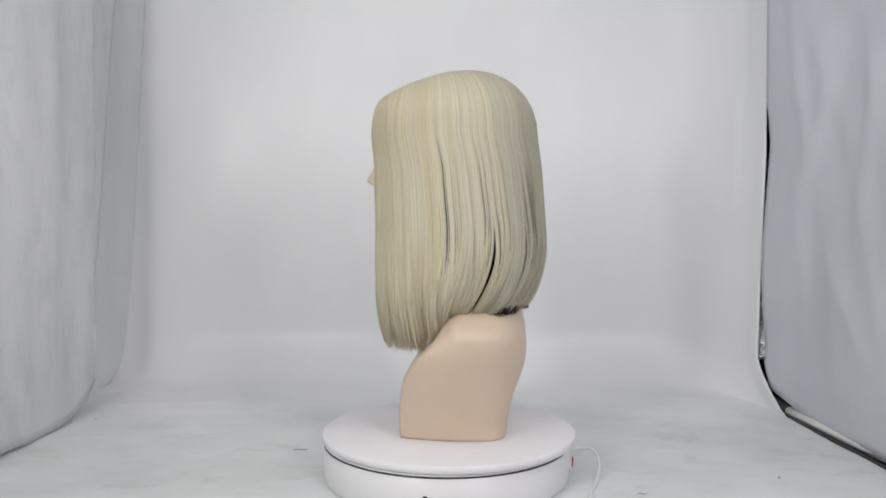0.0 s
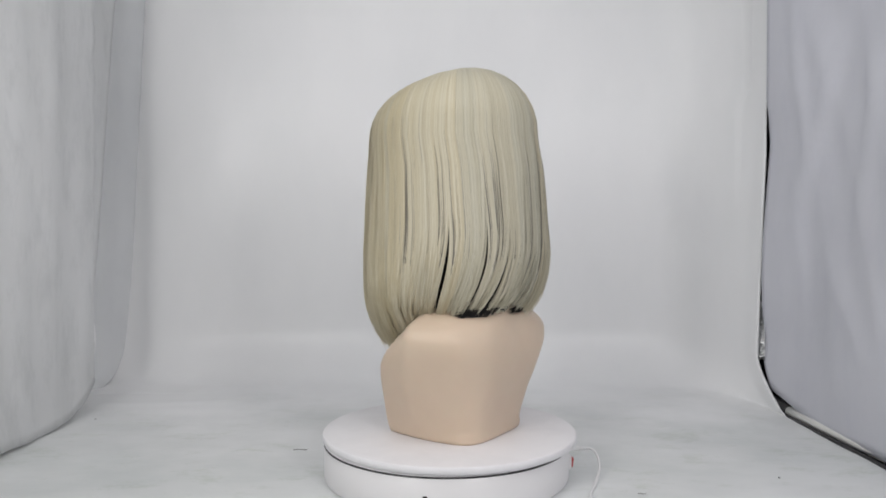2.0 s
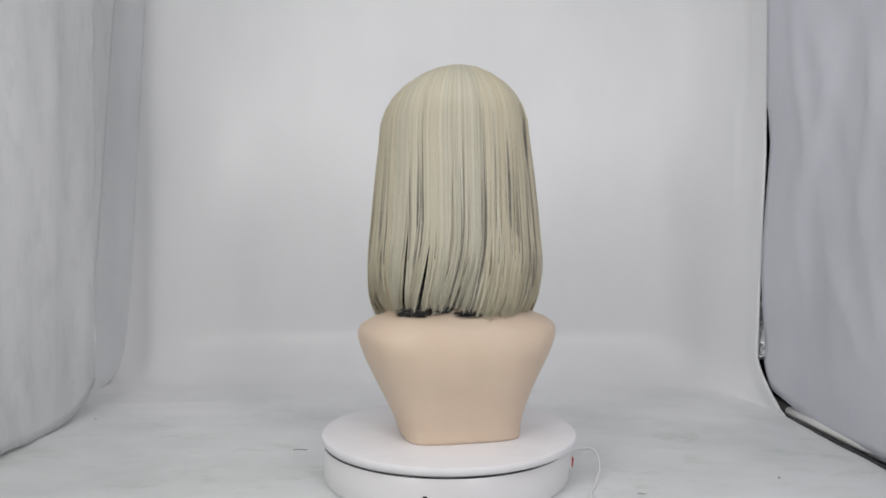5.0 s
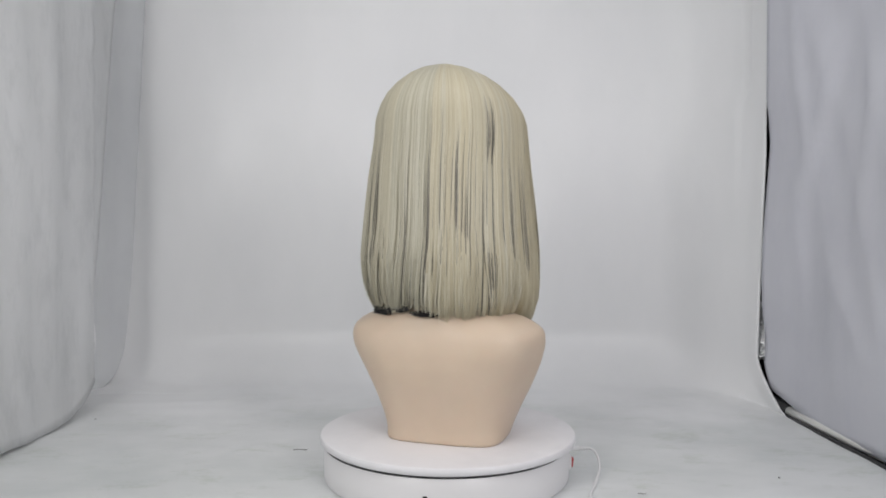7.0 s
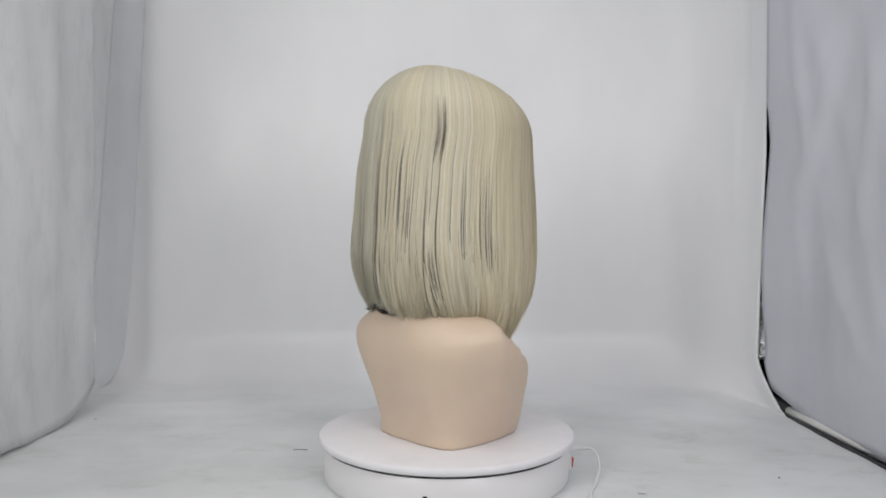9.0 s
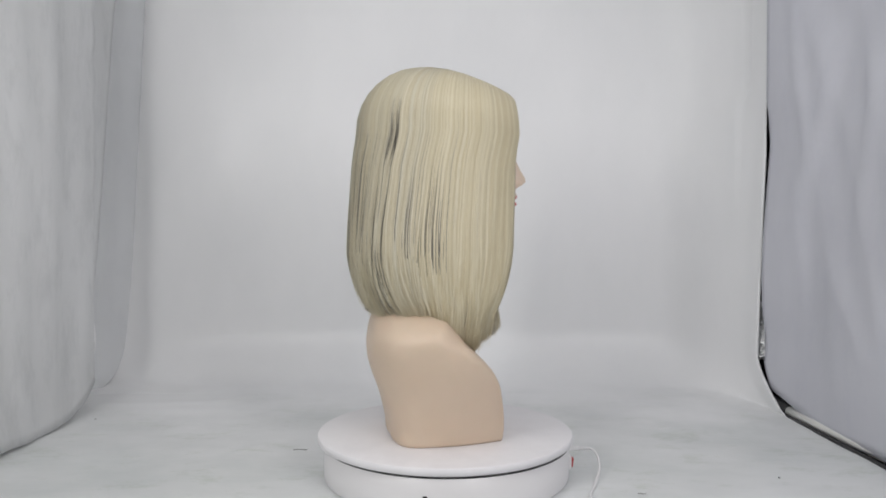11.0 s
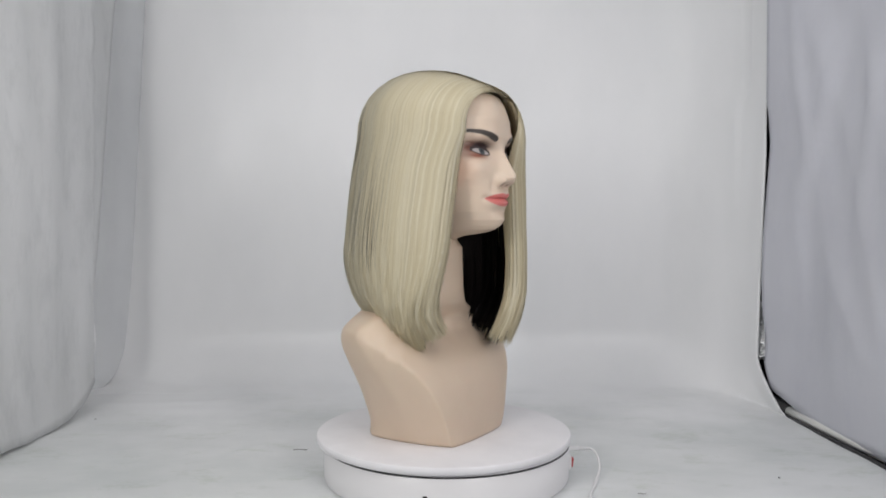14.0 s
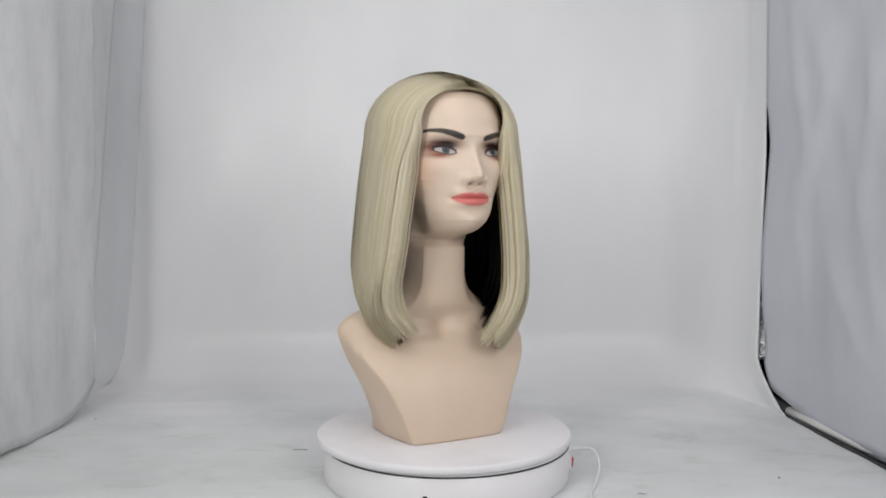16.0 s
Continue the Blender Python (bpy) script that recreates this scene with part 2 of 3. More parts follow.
def corner_drape():
    """Drape hanging in the rear left corner in two soft folds, its free edge rolled back; the corner's shade is put
    into its grey colour.
    """
    cols, rows = 60, 60
    verts = []
    for i in range(rows):
        z = -0.006 + 1.118 * (i / (rows - 1)) ** 1.3
        edge = float(np.interp(z, [0.0, 0.12, 0.5, 0.9, 1.12], [-0.693, -0.683, -0.655, -0.636, -0.630])) + 0.004 * noise.noise((z * 3, 0, 6))
        step = edge - 0.050 + 0.006 * noise.noise((z * 2.5, 4, 6))
        for j in range(cols):
            u = j / (cols - 1)
            x = -0.765 + (edge + 0.765) * u
            y = 0.598 - 0.020 / (1 + math.exp((x - step) / 0.0035)) + 0.004 * noise.noise((x * 16, z * 1.5, 2)) + 0.039 * max(0.0, 1 - (edge - x) / 0.045) ** 1.6
            y -= 0.11 * (1 - math.sqrt(1 - min(1.0, max(0.0, 1 - z / 0.11)) ** 2))
            verts.append((x, y, z))
    ob = mesh_object("wall_left_corner", verts, grid_faces(rows, cols), M_CORNER_SHADE)
    solid(ob, 0.002)
    return tagged(ob, "white fabric in soft folds in the tent corner, coloured grey for its shade", "curtain", kind="structure")


def right_curtain():
    """Right side panel, its lower edge hitched up off the floor and its rear edge standing off the backdrop."""
    cols, rows = 90, 70
    verts = []
    for i in range(rows):
        v = i / (rows - 1)
        for j in range(cols):
            u = j / (cols - 1)
            y0 = 0.385 + 0.006 * math.sin(v * 9)
            y = -0.62 + (y0 + 0.62) * u
            low = 0.004 + 0.032 * max(0.0, (y - 0.19) / 0.18) ** 1.1 + 0.037 * max(0.0, (y - 0.360) / 0.024) + 0.002 * math.sin(y * 40) * (y < 0.2)
            z = low + (1.12 - low) * v
            n = 0.016 * noise.noise((y * 4.5 + 1.6 * z, z * 1.1, 9.0)) + 0.010 * abs(noise.noise((y * 8 - 3 * z, z * 1.6, 3.0))) + 0.003 * noise.noise((y * 20, z * 12.0, 6.0))
            for y1, z1, y2, z2, wide, high in ((0.16, 0.62, 0.30, 0.36, 0.020, 0.007), (0.30, 0.75, 0.26, 0.44, 0.016, 0.006), (0.22, 0.30, 0.05, 0.12, 0.022, 0.006), (0.05, 0.70, 0.10, 0.30, 0.03, 0.007)):
                k = min(1.0, max(0.0, ((y - y1) * (y2 - y1) + (z - z1) * (z2 - z1)) / ((y2 - y1) ** 2 + (z2 - z1) ** 2)))
                n -= high * math.sin(math.pi * k) ** 0.5 * math.exp(-(math.hypot(y - y1 - k * (y2 - y1), z - z1 - k * (z2 - z1)) / wide) ** 2)
            x = 0.604 + n * min(1.0, (1 - u) * 6 + 0.15) * min(1.0, z / 0.12) - 0.012 * max(0.0, min(1.0, (0.42 - z) / 0.34)) * u ** 6 - 0.0035 * u ** 6
            x += u ** 8 * float(np.interp(z, [0.06, 0.085, 0.11, 0.14, 0.18, 0.24, 0.32, 0.42, 0.48, 0.53, 0.56], [0.0, 0.002, 0.003, 0.001, -0.005, -0.0085, -0.0085, -0.0065, -0.004, -0.009, -0.014]))
            verts.append((x, y, z))
    ob = mesh_object("wall_right", verts, grid_faces(rows, cols), M_RIGHT)
    solid(ob, -0.002)
    return tagged(ob, "creased pale lilac-white fabric side curtain hitched off the floor", "curtain", kind="structure")


def tent_shell():
    """Dark lining added behind the right panel to keep the slit dark, its foil and frame pole, and the tent's roof."""
    # unseen ends at front and rear are added to block stray light
    path = smooth_path([(0.607, -0.63, 0), (0.66, -0.63, 0), (0.668, -0.5, 0), (0.666, 0.0, 0), (0.667, 0.5, 0), (0.66, 0.70, 0), (0.45, 0.72, 0)], 6)
    verts = [(p.x, p.y, z) for z in np.linspace(-0.010, 1.118, 12) for p in path]
    ob = solid(mesh_object("wall_right_blackout", verts, grid_faces(12, len(path)), M_BLACKOUT), -0.004)
    # black strip standing for the dark ground beyond the floor's edge
    strip = mesh_object("ground_blackout", [(0.50, -0.63, -0.006), (0.70, -0.63, -0.006), (0.70, 0.72, -0.006), (0.50, 0.72, -0.006)], [(0, 1, 2, 3)], M_BLACKOUT, smooth=False)
    tagged(strip, "black strip added to darken the ground beyond the tent edge", "tent lining", kind="structure")
    tagged(ob, "black lining added behind the right curtain to keep the slit dark", "tent lining", kind="structure")
    verts, rows, cols = [], 60, 6
    for i in range(rows):
        z = 0.080 + 0.37 * i / (rows - 1)
        wide = 0.022 * math.exp(-((z - 0.11) / 0.055) ** 2) + 0.006 * abs(noise.noise((z * 30, 0, 1)))
        x0 = 0.5975 - 0.013 * max(0.0, min(1.0, (0.46 - z) / 0.38))
        for j in range(cols):
            f = j / (cols - 1)
            verts.append((x0 + wide * f + 0.001 * noise.noise((z * 60, f * 3, 2)), 0.416 - 0.9 * wide * f + 0.010 * noise.noise((z * 45, f * 5, 6)), z))
    foil = solid(mesh_object("foil_strip", verts, grid_faces(rows, cols), M_FOIL), 0.001)
    tagged(foil, "crumpled silver foil lining edge beside the curtain", "foil")
    roof = mesh_object("ceiling", [(-0.67, -0.62, 1.12), (0.67, -0.62, 1.12), (0.67, 0.67, 1.12), (-0.67, 0.67, 1.12)], [(0, 1, 2, 3)], M_BACK, smooth=False)
    solid(roof, 0.004)
    tagged(roof, "white fabric roof of the photo tent", "ceiling", kind="structure")


def frame_pole():
    thing = new("tent_pole")
    tagged(thing, "white enamelled tent frame pole with black ends along the floor", "pole")
    a, b = Vector((0.5995, 0.305, 0.0088)), Vector((0.634, -0.50, 0.0088))
    part("pole", tube([a.lerp(b, k / 8) for k in range(9)], 0.008, 14), M_POLE, thing)
    part("sleeve", tube([a + Vector((-0.002, 0.05, 0.004)), a + Vector((0, -0.004, 0))], [0.011, 0.0105], 14), M_BLACK, thing, "black corner sleeve")
    part("piping", tube([(0.5925 + 0.0012 * k, 0.318 - 0.09 * k, 0.0018) for k in range(11)], 0.0032, 8), M_BLACK, thing, "black fabric edge piping")


def room():
    """The plain room round the tent."""
    g = mesh_object("ground", [(-2.5, -3.5, -0.012), (2.5, -3.5, -0.012), (2.5, 1.6, -0.012), (-2.5, 1.6, -0.012)], [(0, 1, 2, 3)], M_ROOM, smooth=False)
    tagged(g, "plain grey table under the photo tent", "ground", kind="structure")


# ---- turntable ----
def turntable():
    thing = new("turntable")
    thing.location = AXIS
    tagged(thing, "white round electric turntable with a dark gap under the platter", "turntable")
    R = 0.1609
    part("base", lathe([(0, 0.0), (R - 0.004, 0.0), (R - 0.001, 0.0015), (R, 0.004), (R, 0.0434), (R - 0.0004, 0.0437), (R - 0.0004, 0.0466), (R - 0.002, 0.0476), (0, 0.0476)], 128), M_PLASTIC, thing)
    part("gap_ring", lathe([(R - 0.004, 0.0442), (R + 0.0002, 0.0442), (R + 0.0002, 0.0463), (R - 0.004, 0.0463)], 96), M_BLACK, thing, "thin black gap line")
    rocker = part("switch", rounded_box(0.004, 0.012, 0.017, 0.0012, pose(R + 0.0008, -0.012, 0.017)), M_PLASTIC, thing, "white switch frame")
    part("rocker", rounded_box(0.0045, 0.0075, 0.0125, 0.001, pose(R + 0.0032, -0.012, 0.0175, 0, 8, 0)), M_RED, rocker, "red rocker switch")
    part("indicator", rounded_box(0.005, 0.003, 0.005, 0.0008, pose(-0.0248, -math.sqrt(R * R - 0.0248 ** 2) + 0.0005, 0.0215, 0, 0, -9)), M_BLACK, thing, "small black sensor mark")
    return thing


def power_cable():
    thing = new("power_cable")
    tagged(thing, "white power cable plugged into the turntable", "cable")
    p0 = AXIS + Vector((0.159, 0.016, 0.0270))
    plug = part("plug", tube([p0, p0 + Vector((0.004, 0, 0)), p0 + Vector((0.019, 0, 0.0005)), p0 + Vector((0.0195, 0, 0.0005)), p0 + Vector((0.028, 0, 0.0005)), p0 + Vector((0.030, 0, 0.0004))],
                        [0.0034, 0.0034, 0.0034, 0.0026, 0.0026, 0.0015], 14), M_CABLE, thing)
    for k in range(3):
        x = p0 + Vector((0.0205 + 0.003 * k, 0, 0.0005))
        part("strain_ring", tube([x, x + Vector((0.0012, 0, 0))], 0.0031, 12), M_CABLE, plug)
    q = p0 + Vector((0.029, 0, 0.0004))
    path = smooth_path([q, q + Vector((0.008, -0.002, -0.0005)), q + Vector((0.0135, -0.012, -0.006)), q + Vector((0.012, -0.035, -0.017)), q + Vector((-0.002, -0.075, -0.0250)),
                        q + Vector((-0.015, -0.117, -0.0254)), q + Vector((-0.018, -0.20, -0.0254)), q + Vector((0.03, -0.40, -0.0254)), q + Vector((0.10, -0.65, -0.0254))], 8)
    part("cord", tube(path, 0.0017, 8), M_CABLE, thing)
    return thing


def platter():
    """The turning plate, set a little off its axis."""
    R = 0.1665
    bm = lathe([(0, 0.0478), (R - 0.008, 0.0478), (R - 0.0035, 0.0486), (R, 0.0504), (R, 0.0574), (R - 0.0006, 0.0582), (R - 0.0018, TOP), (0, TOP)], 128)
    bmesh.ops.translate(bm, verts=bm.verts, vec=(-0.0028, 0.0026, 0))
    ob = part("turntable_platter", bm, M_PLATTER, None)
    return tagged(ob, "round white plastic platter carrying the mannequin bust", "turntable platter")


# ---- mannequin bust: forward is -y, its middle plane is x = MID ----
MID = -0.0088
YC = 0.015                             # middle of the sections


def table(z, stops):
    a = np.array(stops, float)
    out = [np.interp(z, a[:, 0], a[:, k]) for k in range(1, a.shape[1])]
    return out[0] if len(out) == 1 else out


BODY = [  # height; front corner, widest point and back: half width and place each
    (0.058, 0.0624, -0.0562, 0.0751, 0.0143, 0.0719, 0.0781), (0.075, 0.0695, -0.0567, 0.0805, 0.0119, 0.0650, 0.0794), (0.095, 0.0750, -0.0556, 0.0887, 0.0060, 0.0691, 0.0838),
    (0.115, 0.0836, -0.0520, 0.0988, 0.0075, 0.0712, 0.0894), (0.135, 0.0930, -0.0476, 0.1085, 0.0137, 0.0723, 0.0976), (0.155, 0.1062, -0.0365, 0.1178, 0.0223, 0.0758, 0.1036),
    (0.175, 0.1180, -0.0166, 0.1250, 0.0284, 0.0859, 0.1054), (0.190, 0.1160, -0.0015, 0.1292, 0.0310, 0.0872, 0.1040), (0.201, 0.0980, 0.0030, 0.1290, 0.0293, 0.0799, 0.1023),
    (0.212, 0.0720, 0.0020, 0.1130, 0.0260, 0.0637, 0.0990), (0.224, 0.0430, -0.0090, 0.0780, 0.0341, 0.0489, 0.0950), (0.240, 0.0330, -0.0130, 0.0575, 0.0380, 0.0380, 0.0820),
    (0.260, 0.0300, -0.0140, 0.0470, 0.0350, 0.0320, 0.0730), (0.300, 0.0300, -0.0130, 0.0445, 0.0300, 0.0310, 0.0670)]


def body_radius(z, th):
    """Distance of the bust's outline from its middle, by height and angle from the front."""
    rows = [table(min(max(z + d, 0.0585), 0.300), BODY) for d in (-0.006, 0.0, 0.006)]
    wf, yf, ws, ys, wb, yb = [(a + 2 * b + c) / 4 for a, b, c in zip(*rows)]
    half = [(0, yf - 0.005), (wf * 0.55, yf - 0.004), (wf * 0.93, yf - 0.0005), (wf + (ws - wf) * 0.12, yf + 0.10 * (ys - yf)), (wf + (ws - wf) * 0.72, yf + 0.55 * (ys - yf)), (ws, ys),
            (wb + (ws - wb) * 0.55, ys + 0.62 * (yb - ys)), (wb * 0.85, yb - 0.006), (wb * 0.42, yb), (0, yb)]
    ring = half + [(-x, y) for x, y in half[-2:0:-1]]
    p = np.array([tuple(v)[:2] for v in smooth_path([(x, y, 0) for x, y in ring[-2:] + ring + ring[:3]], 24)])
    p = p[48:-48]
    ang = np.arctan2(p[:, 0], -(p[:, 1] - YC))
    rad = np.hypot(p[:, 0], p[:, 1] - YC)
    o = np.argsort(ang)
    return np.interp(th, ang[o], rad[o], period=2 * math.pi)


def head_radius(z, th):
    a, yf, yb = table(z, [
        (0.300, 0.0445, -0.013, 0.067), (0.311, 0.0450, -0.016, 0.069), (0.3150, 0.0455, -0.030, 0.070), (0.3175, 0.046, -0.050, 0.071), (0.3195, 0.0465, -0.063, 0.071), (0.323, 0.048, -0.0755, 0.072),
        (0.328, 0.053, -0.082, 0.074), (0.335, 0.0590, -0.0858, 0.076), (0.345, 0.0645, -0.0860, 0.078), (0.353, 0.0670, -0.0868, 0.080), (0.372, 0.0705, -0.0890, 0.085),
        (0.39, 0.0725, -0.0885, 0.092), (0.42, 0.0735, -0.0870, 0.100), (0.437, 0.0730, -0.0905, 0.103), (0.46, 0.0725, -0.0885, 0.104), (0.48, 0.069, -0.0815, 0.100),
        (0.490, 0.064, -0.0755, 0.094), (0.498, 0.057, -0.062, 0.086), (0.505, 0.050, -0.045, 0.076), (0.512, 0.040, -0.024, 0.062), (0.518, 0.026, -0.006, 0.044), (0.5215, 0.001, 0.014, 0.016)])
    front = np.abs(th) < math.pi / 2
    b = np.where(front, YC - yf, yb - YC)
    n = np.where(front, np.interp(z, [0.318, 0.323, 0.345, 0.405], [1.45, 1.6, 2.0, 2.4]), 2.1)
    r = (np.abs(np.sin(th) / a) ** n + np.abs(np.cos(th) / np.maximum(b, 0.001)) ** n) ** (-1 / n)
    k = np.clip((np.abs(th) - 0.34) / 0.80, 0, 1)
    k = k * k * (3 - 2 * k) * np.clip(1 - (z - 0.318) / 0.066, 0, 1)          # the jaw rises towards the ears
    neck = (np.abs(np.sin(th) / 0.0445) ** 2 + np.abs(np.cos(th) / np.where(front, 0.03, 0.055)) ** 2) ** -0.5
    return r * (1 - k) + np.minimum(neck, r) * k


def face_relief(x, z):
    """How far the features stand forward of the plain head."""
    ax = np.abs(x)
    w = np.interp(z, [0.377, 0.383, 0.393, 0.408, 0.428], [0.0110, 0.0108, 0.0084, 0.0066, 0.0085])
    h = np.interp(z, [0.3760, 0.3790, 0.3825, 0.3870, 0.3915, 0.402, 0.414, 0.426, 0.434], [0.0, 0.004, 0.0130, 0.0185, 0.0176, 0.0118, 0.0062, 0.0018, 0.0])
    out = h * np.exp(-(ax / (1.12 * w)) ** 2.0)
    out += 0.0064 * bell(ax, 0.0125, 0.0038) * bell(z, 0.3830, 0.0058)            # nostril wings
    out -= 0.0036 * bell(ax, 0.0068, 0.0034) * bell(z, 0.3782, 0.0022)            # nostrils
    out -= 0.0022 * bell(ax, 0.0205, 0.0040) * bell(z, 0.3780, 0.0100)            # fold beside the nose
    out += 0.0050 * bell(z, 0.3668, 0.0040) * np.exp(-(ax / 0.020) ** 3)          # upper lip
    out += 0.0056 * bell(z, 0.3562, 0.0046) * np.exp(-(ax / 0.018) ** 3)          # lower lip
    out -= 0.0026 * bell(z, 0.3617, 0.0013) * np.exp(-(ax / 0.024) ** 4)          # line of the mouth
    out -= 0.0022 * bell(ax, 0.0275, 0.0035) * bell(z, 0.3617, 0.0045)            # corners of the mouth
    out -= 0.0014 * bell(ax, 0.0, 0.0030) * bell(z, 0.3740, 0.0032)               # philtrum
    out -= 0.0026 * bell(z, 0.3470, 0.0045) * np.exp(-(ax / 0.018) ** 2)          # under the lower lip
    out += 0.0034 * bell(z, 0.334, 0.0085) * np.exp(-(ax / 0.016) ** 2)           # chin
    out -= 0.0105 * bell(ax, 0.0290, 0.0170) * bell(z, 0.4210, 0.0105)            # eye sockets
    out += 0.0062 * bell(ax, 0.0330, 0.0120) * bell(z, 0.4185, 0.0068)            # eyeballs
    out += 0.0016 * bell(ax, 0.0330, 0.0140) * bell(z, 0.4245, 0.0018)            # upper lids
    out -= 0.0018 * bell(ax, 0.0330, 0.0150) * bell(z, 0.4278, 0.0016)            # lid folds
    out += 0.0026 * bell(ax, 0.0340, 0.0200) * bell(z, 0.4390, 0.0060)            # brow ridge
    out += 0.0040 * bell(ax, 0.0450, 0.0150) * bell(z, 0.3980, 0.0130)            # cheekbones
    out -= 0.0028 * bell(ax, 0.0440, 0.0140) * bell(z, 0.3660, 0.0150)            # hollow of the cheeks
    return out


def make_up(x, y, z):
    """Paint on the vinyl: flesh colour, lips, brows, lids, eyes, blush; the nostrils' shade is coloured in too."""
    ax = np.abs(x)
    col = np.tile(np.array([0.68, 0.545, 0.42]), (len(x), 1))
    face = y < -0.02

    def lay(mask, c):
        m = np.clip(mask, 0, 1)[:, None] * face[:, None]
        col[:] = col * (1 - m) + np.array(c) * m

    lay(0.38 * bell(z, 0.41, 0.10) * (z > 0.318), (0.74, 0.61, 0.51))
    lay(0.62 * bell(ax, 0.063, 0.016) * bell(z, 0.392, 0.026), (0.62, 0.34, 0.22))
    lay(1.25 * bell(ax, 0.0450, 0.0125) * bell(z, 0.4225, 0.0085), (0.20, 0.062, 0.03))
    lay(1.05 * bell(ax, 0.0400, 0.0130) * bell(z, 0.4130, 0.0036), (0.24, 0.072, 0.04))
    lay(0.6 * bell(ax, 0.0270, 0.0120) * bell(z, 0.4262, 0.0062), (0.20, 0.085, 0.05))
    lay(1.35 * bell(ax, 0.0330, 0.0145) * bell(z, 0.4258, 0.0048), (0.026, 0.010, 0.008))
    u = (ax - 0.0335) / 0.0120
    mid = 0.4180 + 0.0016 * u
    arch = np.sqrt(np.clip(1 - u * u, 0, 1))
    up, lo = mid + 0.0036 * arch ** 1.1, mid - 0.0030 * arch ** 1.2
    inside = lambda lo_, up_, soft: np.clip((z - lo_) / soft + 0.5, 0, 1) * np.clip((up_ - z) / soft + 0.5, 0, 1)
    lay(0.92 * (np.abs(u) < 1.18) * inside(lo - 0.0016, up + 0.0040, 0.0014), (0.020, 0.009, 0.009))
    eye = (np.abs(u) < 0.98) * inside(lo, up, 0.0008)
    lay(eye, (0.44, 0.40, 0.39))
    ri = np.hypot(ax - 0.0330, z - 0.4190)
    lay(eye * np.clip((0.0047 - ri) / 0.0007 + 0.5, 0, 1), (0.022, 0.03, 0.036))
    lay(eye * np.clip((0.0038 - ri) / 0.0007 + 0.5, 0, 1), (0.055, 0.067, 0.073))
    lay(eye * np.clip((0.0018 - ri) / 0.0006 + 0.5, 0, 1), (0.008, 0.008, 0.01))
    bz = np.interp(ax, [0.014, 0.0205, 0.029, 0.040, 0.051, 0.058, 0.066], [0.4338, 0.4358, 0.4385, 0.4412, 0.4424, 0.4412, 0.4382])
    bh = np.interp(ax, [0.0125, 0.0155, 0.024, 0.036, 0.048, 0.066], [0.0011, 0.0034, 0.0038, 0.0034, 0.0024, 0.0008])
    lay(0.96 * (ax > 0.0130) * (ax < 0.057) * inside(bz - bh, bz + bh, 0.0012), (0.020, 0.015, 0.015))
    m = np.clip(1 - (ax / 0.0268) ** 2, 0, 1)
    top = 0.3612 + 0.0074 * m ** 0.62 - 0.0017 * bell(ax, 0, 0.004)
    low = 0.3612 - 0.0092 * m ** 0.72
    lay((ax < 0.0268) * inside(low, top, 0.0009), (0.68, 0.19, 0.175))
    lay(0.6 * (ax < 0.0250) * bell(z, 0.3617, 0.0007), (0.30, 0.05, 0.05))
    # shade under the nose, put into the colour at the nostrils
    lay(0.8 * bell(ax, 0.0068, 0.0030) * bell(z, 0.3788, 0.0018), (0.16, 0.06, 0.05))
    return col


def mannequin_bust():
    front = np.radians(np.arange(-72, 72.01, 0.4))
    back = np.radians(np.arange(75.5, 285, 3.5))
    th = np.concatenate([front, back])
    zs = np.concatenate([np.linspace(TOP + 0.0005, 0.300, 84), np.arange(0.303, 0.455, 0.0007), np.linspace(0.457, 0.5215, 34)])
    tw = np.where(th > math.pi, th - 2 * math.pi, th)
    verts = []
    for z in zs:
        if z < 0.300:
            r = body_radius(z, tw)
        elif z < 0.312:
            k = (z - 0.300) / 0.012
            r = body_radius(0.300, tw) * (1 - k) + head_radius(z, tw) * k
        else:
            r = head_radius(z, tw)
        if z < TOP + 0.004:
            r = r - 0.0015 * (1 - (z - TOP) / 0.004)
        x, y = r * np.sin(tw), YC - r * np.cos(tw)
        if 0.315 < z < 0.47:
            fwd = np.clip((-y - 0.02) / 0.03, 0, 1)
            y = y - face_relief(x, z) * fwd
        elif z < 0.30:
            dip = 0.007 * bell(x, 0, 0.010) * bell(z, 0.196, 0.012) - 0.004 * bell(np.abs(x), 0.035, 0.020) * bell(z, 0.198, 0.007)
            y = y + np.where(np.abs(tw) < 1.2, dip, 0)
        verts.append(np.stack([x, y, np.full_like(x, z)], 1))
    v = np.concatenate(verts)
    n = len(th)
    faces = grid_faces(len(zs), n, True)
    faces.append(tuple(range(n))[::-1])
    faces.append(tuple(range(len(v) - n, len(v))))
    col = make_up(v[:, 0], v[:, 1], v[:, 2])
    turn = np.radians(np.interp(v[:, 2], [0.06, 0.13, 0.20, 0.25, 0.31], [2.4, 0.2, -2.0, -0.5, 3.0]))     # the cast is slightly twisted
    c, d = np.cos(turn), np.sin(turn)
    v[:, 0], v[:, 1] = v[:, 0] * c - v[:, 1] * d + np.interp(v[:, 2], [0.2, 0.31], [-0.0113, -0.0092]), v[:, 0] * d + v[:, 1] * c
    ob = mesh_object("mannequin_bust", v.tolist(), faces, M_SKIN)
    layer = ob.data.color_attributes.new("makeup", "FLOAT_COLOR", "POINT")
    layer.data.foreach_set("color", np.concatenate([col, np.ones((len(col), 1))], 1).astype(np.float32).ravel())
    return tagged(ob, "flesh-coloured vinyl female mannequin head and shoulders with painted make-up", "mannequin")


